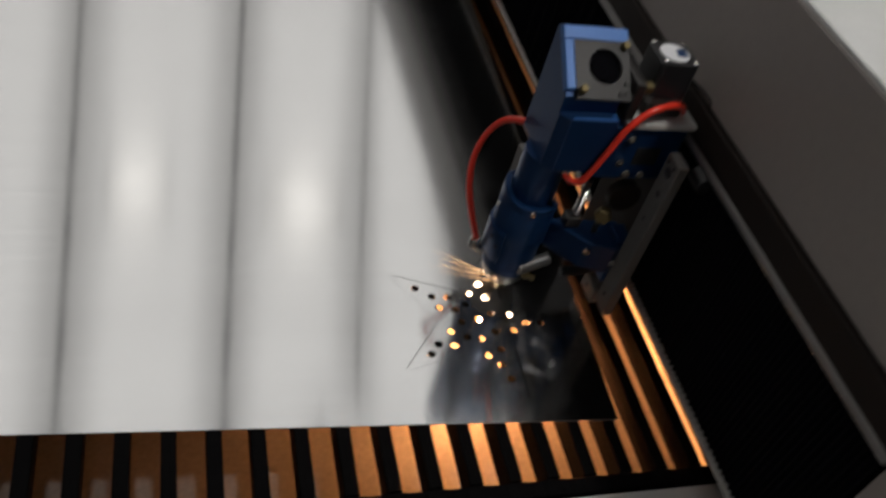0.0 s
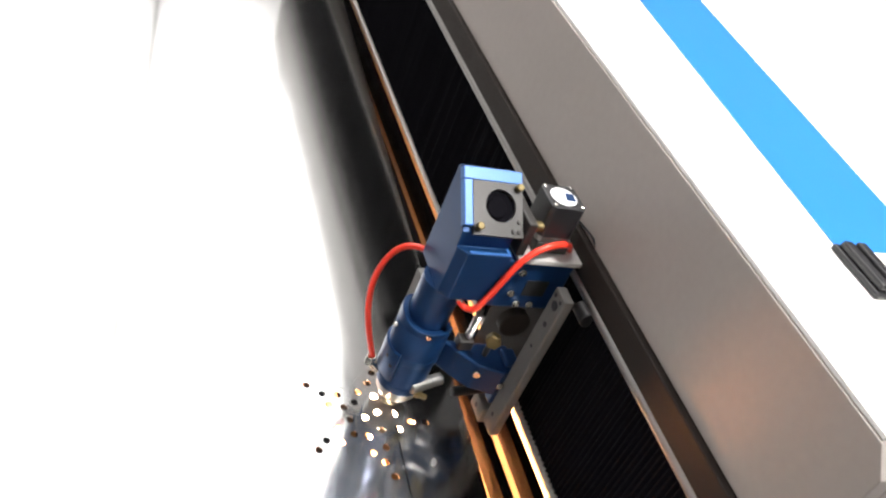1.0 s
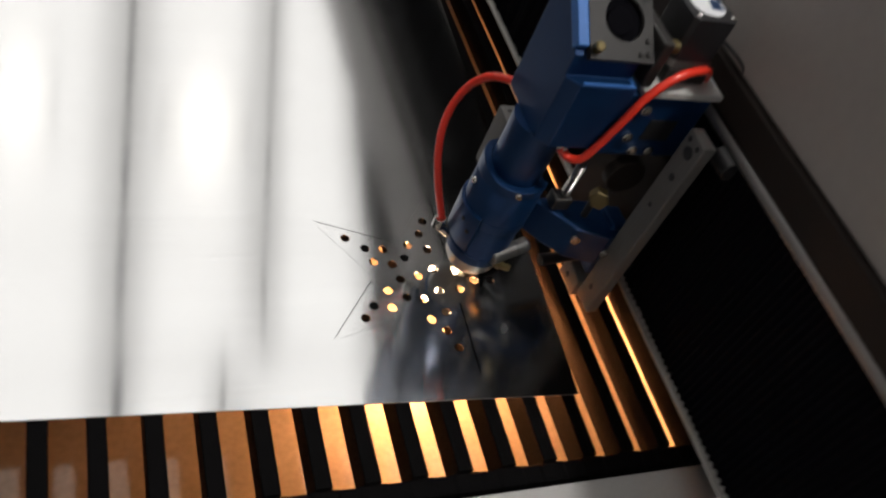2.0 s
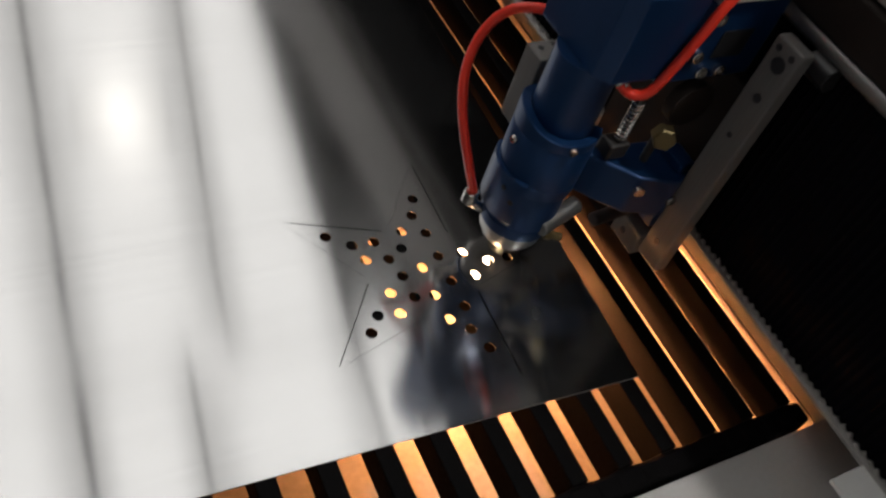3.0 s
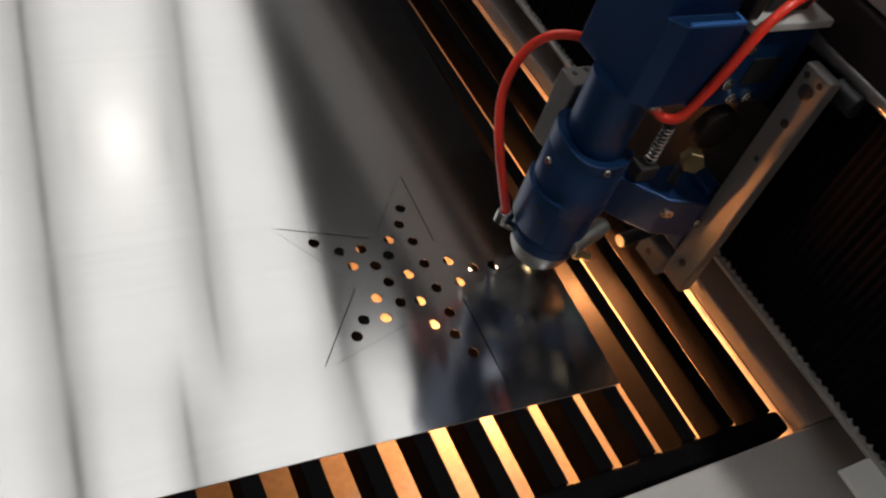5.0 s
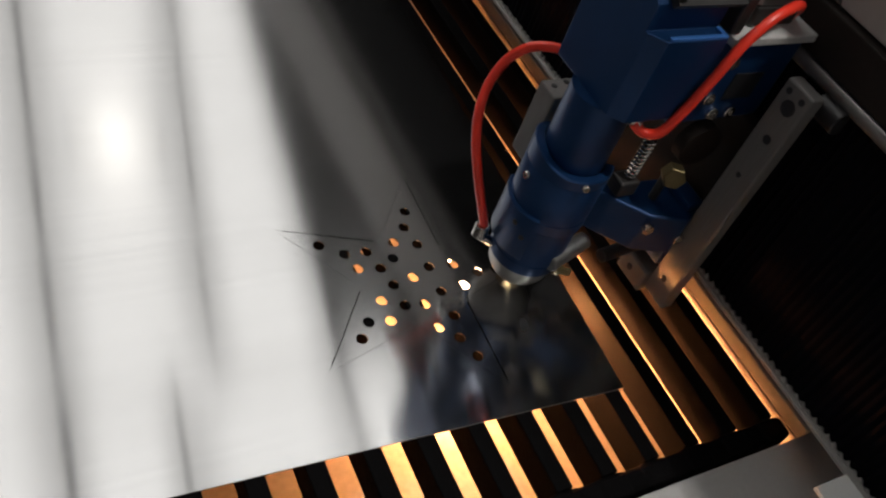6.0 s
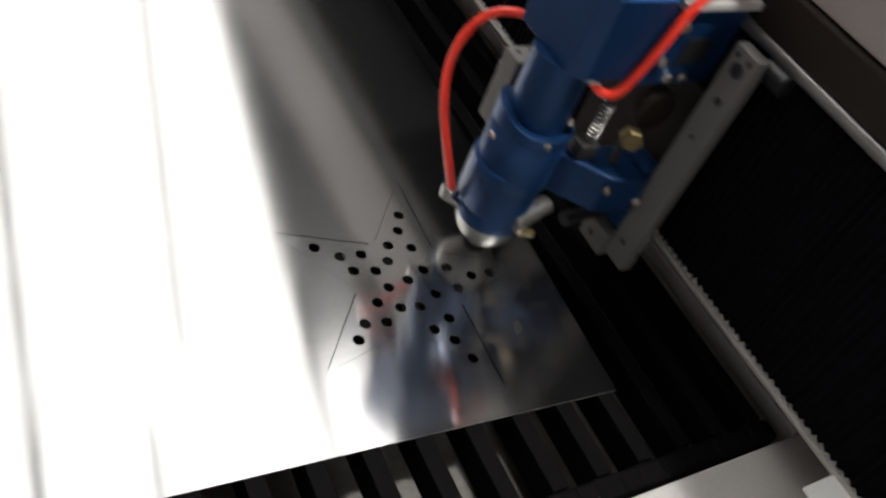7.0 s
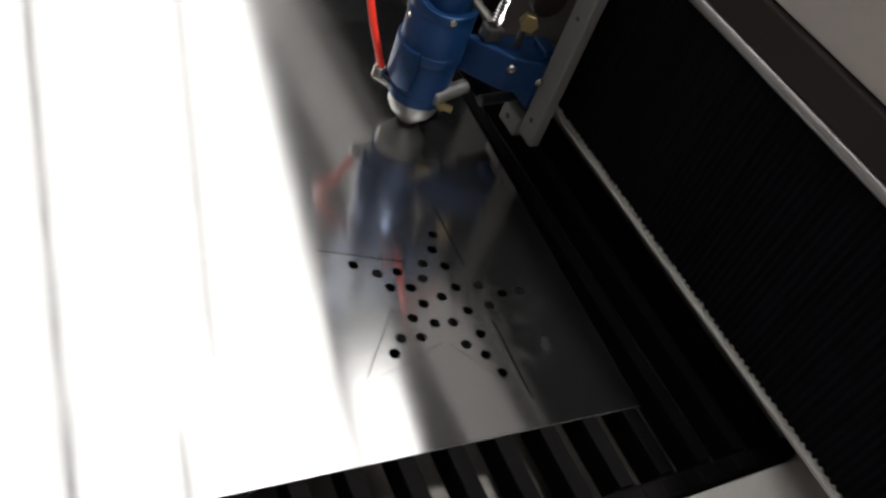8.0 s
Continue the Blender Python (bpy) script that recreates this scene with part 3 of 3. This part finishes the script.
    for p, to in (((0.083, -0.0255, 0.2), (0.06, -0.2, 0.21)), ((0.067, -0.025, 0.044), (0.02, -0.2, 0.1)), ((0.066, -0.0455, 0.1), (0.03, -0.2, 0.1)), ((0.1, -0.052, 0.088), (0.09, -0.2, 0.1)), ((0.1, -0.0255, 0.2), (0.09, -0.2, 0.21)), ((0.07, -0.0255, 0.215), (0.06, -0.2, 0.22)), ((0.072, -0.0255, 0.246), (0.06, -0.2, 0.25))):
        screw(hd, p, to, 0.0048)
    part("cross_bar", rod((0.06, -0.0265, 0.044), (0.13, -0.018, 0.044), 0.006), BLACK, hd, smooth=40)
    part("knob", turned([(0.0085, 0), (0.0095, 0.001), (0.0095, 0.011), (0.0085, 0.012)], 6), BRASS, hd, "dull brass hexagonal knob", at=towards((0.078, -0.029, 0.143), (0.06, -0.06, 0.15)))
    part("knob_stem", rod((0.0785, -0.026, 0.1105), (0.0785, -0.026, 0.142), 0.0035), DARK, hd)
    sp = [Vector((0.054 + 0.0045 * math.cos(k * 0.7), -0.015 + 0.0045 * math.sin(k * 0.7), 0.128 + k * 0.00042)) for k in range(96)]
    part("spring", tube(sp, 0.0009, 6), CHROME, hd, "small bright coil spring")
    part("spring_rod", rod((0.054, -0.015, 0.112), (0.054, -0.015, 0.178), 0.003), DARK, hd)
    part("spring_seat", box(0.043, 0.062, -0.022, -0.006, 0.1125, 0.127, 0.002), DARK, hd)
    # sensor and fittings by the nozzle
    sensor = part("sensor", rod((0.0023, -0.0285, 0.0518), (0.045, -0.0145, 0.0544), 0.0076, 28), SATIN, hd, "bright metal sensor barrel", 40)
    part("sensor_ring", rod((0.0288, -0.0198, 0.0534), (0.0305, -0.0193, 0.0535), 0.0081, 28), ALU, sensor, smooth=40)
    part("brass_fitting", rod((0.0061, -0.024, 0.0422), (0.0251, -0.034, 0.0402), 0.0036, 6), BRASS, hd)
    part("brass_nut", turned([(0.0052, 0), (0.0056, 0.0006), (0.0056, 0.005), (0.005, 0.0056)], 6), BRASS, hd, at=towards((0.0121, -0.027, 0.0417), (0.0251, -0.034, 0.0402)))
    fit = part("hose_fitting", rod((-0.04, 0.0145, 0.047), (-0.04, 0.0145, 0.06), 0.0062, 24), CHROME, hd, "nickel push-in hose fitting", 40)
    part("stem", rod((-0.04, 0.0145, 0.048), (-0.018, 0.006, 0.036), 0.0042, 18), CHROME, fit, smooth=40)
    hose = [(-0.0376, 0.0144, 0.056), (-0.0485, 0.0179, 0.0836), (-0.0563, 0.0255, 0.1087), (-0.0589, 0.0375, 0.1298), (-0.0559, 0.051, 0.1481), (-0.0481, 0.0612, 0.1661), (-0.0380, 0.0641, 0.1842), (-0.0275, 0.0588, 0.1984), (-0.0156, 0.0501, 0.2048), (-0.0014, 0.044, 0.2035), (0.0120, 0.043, 0.198)]
    part("air_hose", tube(smooth_line(hose), 0.0037), RED, hd, "bright red air hose", 80)
    hose = [(0.0130, -0.025, 0.197), (0.0210, -0.031, 0.192), (0.0290, -0.037, 0.197), (0.0360, -0.039, 0.216), (0.0440, -0.04, 0.243), (0.0540, -0.0385, 0.268), (0.0710, -0.035, 0.285), (0.0930, -0.029, 0.2905), (0.1160, -0.019, 0.284), (0.1290, -0.008, 0.2685)]
    part("air_hose", tube(smooth_line(hose), 0.0037), RED, hd, "bright red air hose", 80)
    part("hose_fitting", rod((0.012, -0.02, 0.199), (0.0185, -0.026, 0.1955), 0.0055, 20), CHROME, hd, smooth=40)
    part("cable", tube(smooth_line([(0.143, -0.028, 0.267), (0.147, -0.032, 0.28), (0.143, -0.02, 0.295), (0.13, 0.01, 0.3), (0.119, 0.02, 0.3)]), 0.0016, 8), BLACK, hd, smooth=80)
    # stepper motor
    part("motor_stand", box(0.078, 0.12, -0.018, 0.03, 0.268, 0.283, 0.002), DARK, hd)
    sq = 0.021
    oct_ = [(sq - 0.004, -sq), (sq, -sq + 0.004), (sq, sq - 0.004), (sq - 0.004, sq), (-sq + 0.004, sq), (-sq, sq - 0.004), (-sq, -sq + 0.004), (-sq + 0.004, -sq)]
    motor = part("stepper_motor", prism(oct_, "z", 0.2835, 0.331, 0.001), BLACK, hd, "square black stepper motor with a round white sticker", at=pose(0.097, 0.004, 0, 0, 0, 0))
    part("flange", prism([(x * 1.01, y * 1.01) for x, y in oct_], "z", 0.284, 0.291, 0.001), ALU, motor)
    part("sticker", turned([(0.0155, 0.3312), (0.0155, 0.3316)], 36), LABEL, motor, "round white sticker with a blue mark")
    part("mark", prism([(0.001, -0.006), (0.0125, -0.0075), (0.0135, 0.006), (0.004, 0.007)], "z", 0.3317, 0.332), ANOD, motor)
    for x, y in ((-1, -1), (1, -1), (-1, 1), (1, 1)):
        part("screw", turned([(0.0022, 0.331), (0.0022, 0.3325), (0.0015, 0.333)], 12), CHROME, motor, at=pose(0.0165 * x, 0.0165 * y, 0))
    part("mirror_bracket", box(0.0535, 0.064, -0.026, 0.035, 0.268, 0.312, 0.002), DARK, hd)
    part("bracket_bolt", rod((0.066, -0.012, 0.3), (0.078, -0.012, 0.3), 0.006, 20), BRASS, hd, smooth=40)
    return hd


# ---- glowing metal ----
def cutting_jet():
    j = thing("cutting_jet", "thin glowing orange jet of molten metal below the nozzle", "sparks")
    part("jet", turned([(0.0005, -0.012), (0.001, -0.03), (0.0022, -0.045), (0.0045, -0.06), (0.0045, -0.075), (0.001, -0.09)], 14), JET, j)
    part("hot_spot", turned([(0.0004, -0.0029), (0.0015, -0.001), (0.0016, 0.0008), (0.0006, 0.0022)], 14), HOT, j)
    rnd = random.Random(11)
    for k in range(16):
        a, far = radians(195 + rnd.gauss(0, 28)), rnd.uniform(0.02, 0.055)
        end = Vector((math.cos(a) * far, math.sin(a) * far, -rnd.uniform(0.012, 0.03)))
        part("spray", tube([Vector((0, 0, -0.008)), end * 0.5 + Vector((0, 0, -0.002)), end], 0.0022, 6, None, lambda t: 0.5 + t * 0.6), SPRAY, j)
    return j


def spark_burst(name, count, spread, heading, reach, drop, seed, label, r=0.00017):
    rnd = random.Random(seed)
    s = thing(name, label, "sparks")
    for k in range(count):
        a = radians(heading + rnd.gauss(0, spread))
        far = reach * rnd.uniform(0.35, 1.05) * (1.25 if k % 7 == 0 else 1)
        rise = rnd.uniform(0.1, 0.7) * drop
        line = []
        for i in range(9):
            t = i / 8
            line.append(Vector((math.cos(a) * far * t, math.sin(a) * far * t, 0.003 + rise * t * (1 - t * 0.25))))
        part("spark", tube(line, r * rnd.uniform(0.6, 1.3), 6, None, lambda t: 1.25 - t), SPARK, s)
    if count > 10:
        part("flash", turned([(0.001, 0.0012), (0.0045, 0.003), (0.0045, 0.005), (0.001, 0.0068)], 16), HOT, s)
    return s


room()
ceiling_lights()
gantry = gantry_beam()
head = laser_head()
jet = cutting_jet()
burst = spark_burst("spark_shower", 36, 12, -130, 0.095, 0.05, 3, "fan of orange sparks that fly from under the nozzle", 0.0001)
streak = spark_burst("spark_streak", 3, 4, 158, 0.075, 0.02, 5, "few thin bright sparks that fly off beside the nozzle", 0.00016)
machine_frame()
steel_sheet()
cutting_table()

TIP = (0.086, -0.0159)
HEAD_PATH = [(0.0, -0.0441, 0.077), (0.5, -0.0448, 0.0615), (1.0, -0.0444, 0.0489), (1.5, -0.0434, 0.0339), (1.9, -0.036, 0.028), (2.4, -0.022, 0.0265), (3.0, -0.0058, 0.0245), (3.5, 0.0048, 0.0184),
             (4.0, 0.0201, 0.0147), (4.5, 0.0305, 0.0079), (4.75, 0.033, 0.0065), (5.2, 0.022, 0.003), (5.7, 0.006, 0.0), (6.0, -0.0003, -0.0009), (6.2, 0.0, 0.0), (6.7, 0.0, 0.0), (7.0, -0.0024, 0.047), (7.5, -0.0107, 0.168), (8.0, -0.0221, 0.2467)]


def head_at(t):
    ts = [r[0] for r in HEAD_PATH]
    return [float(np.interp(t, ts, [r[k] for r in HEAD_PATH])) + TIP[k - 1] for k in (1, 2)]


def motions():
    """The gantry goes across, the head goes along it; jet and sparks follow the nozzle, and sink into the closed base when the cut ends."""
    walk(gantry, [(t, pose(x, 0, 0)) for t, x, y in HEAD_PATH])
    walk(head, [(t, pose(x + TIP[0], y + TIP[1], 0)) for t, x, y in HEAD_PATH])
    rows = [(r[0], pose(*head_at(r[0]), 0)) for r in HEAD_PATH if r[0] <= 6.0]
    rows += [(6.1, pose(*head_at(6.1), 0)), (6.1667, pose(*head_at(6.1), -0.5)), (8.0, pose(*head_at(6.1), -0.5))]
    walk(jet, rows)
    x, y = head_at(3.5)
    walk(burst, [(0.0, pose(x, y, -0.5)), (3.4333, pose(x, y, -0.5)), (3.4667, pose(x, y, 0)), (3.5333, pose(x, y, 0)), (3.5667, pose(x, y, -0.5)), (8.0, pose(x, y, -0.5))])
    a, b = head_at(0.0), head_at(5.85)
    walk(streak, [(0.0, pose(*a, 0)), (0.1333, pose(*a, 0)), (0.1667, pose(*a, -0.5)), (5.7333, pose(*b, -0.5)), (5.7667, pose(*b, 0)), (5.9333, pose(*b, 0)), (5.9667, pose(*b, -0.5)), (8.0, pose(*b, -0.5))])


motions()
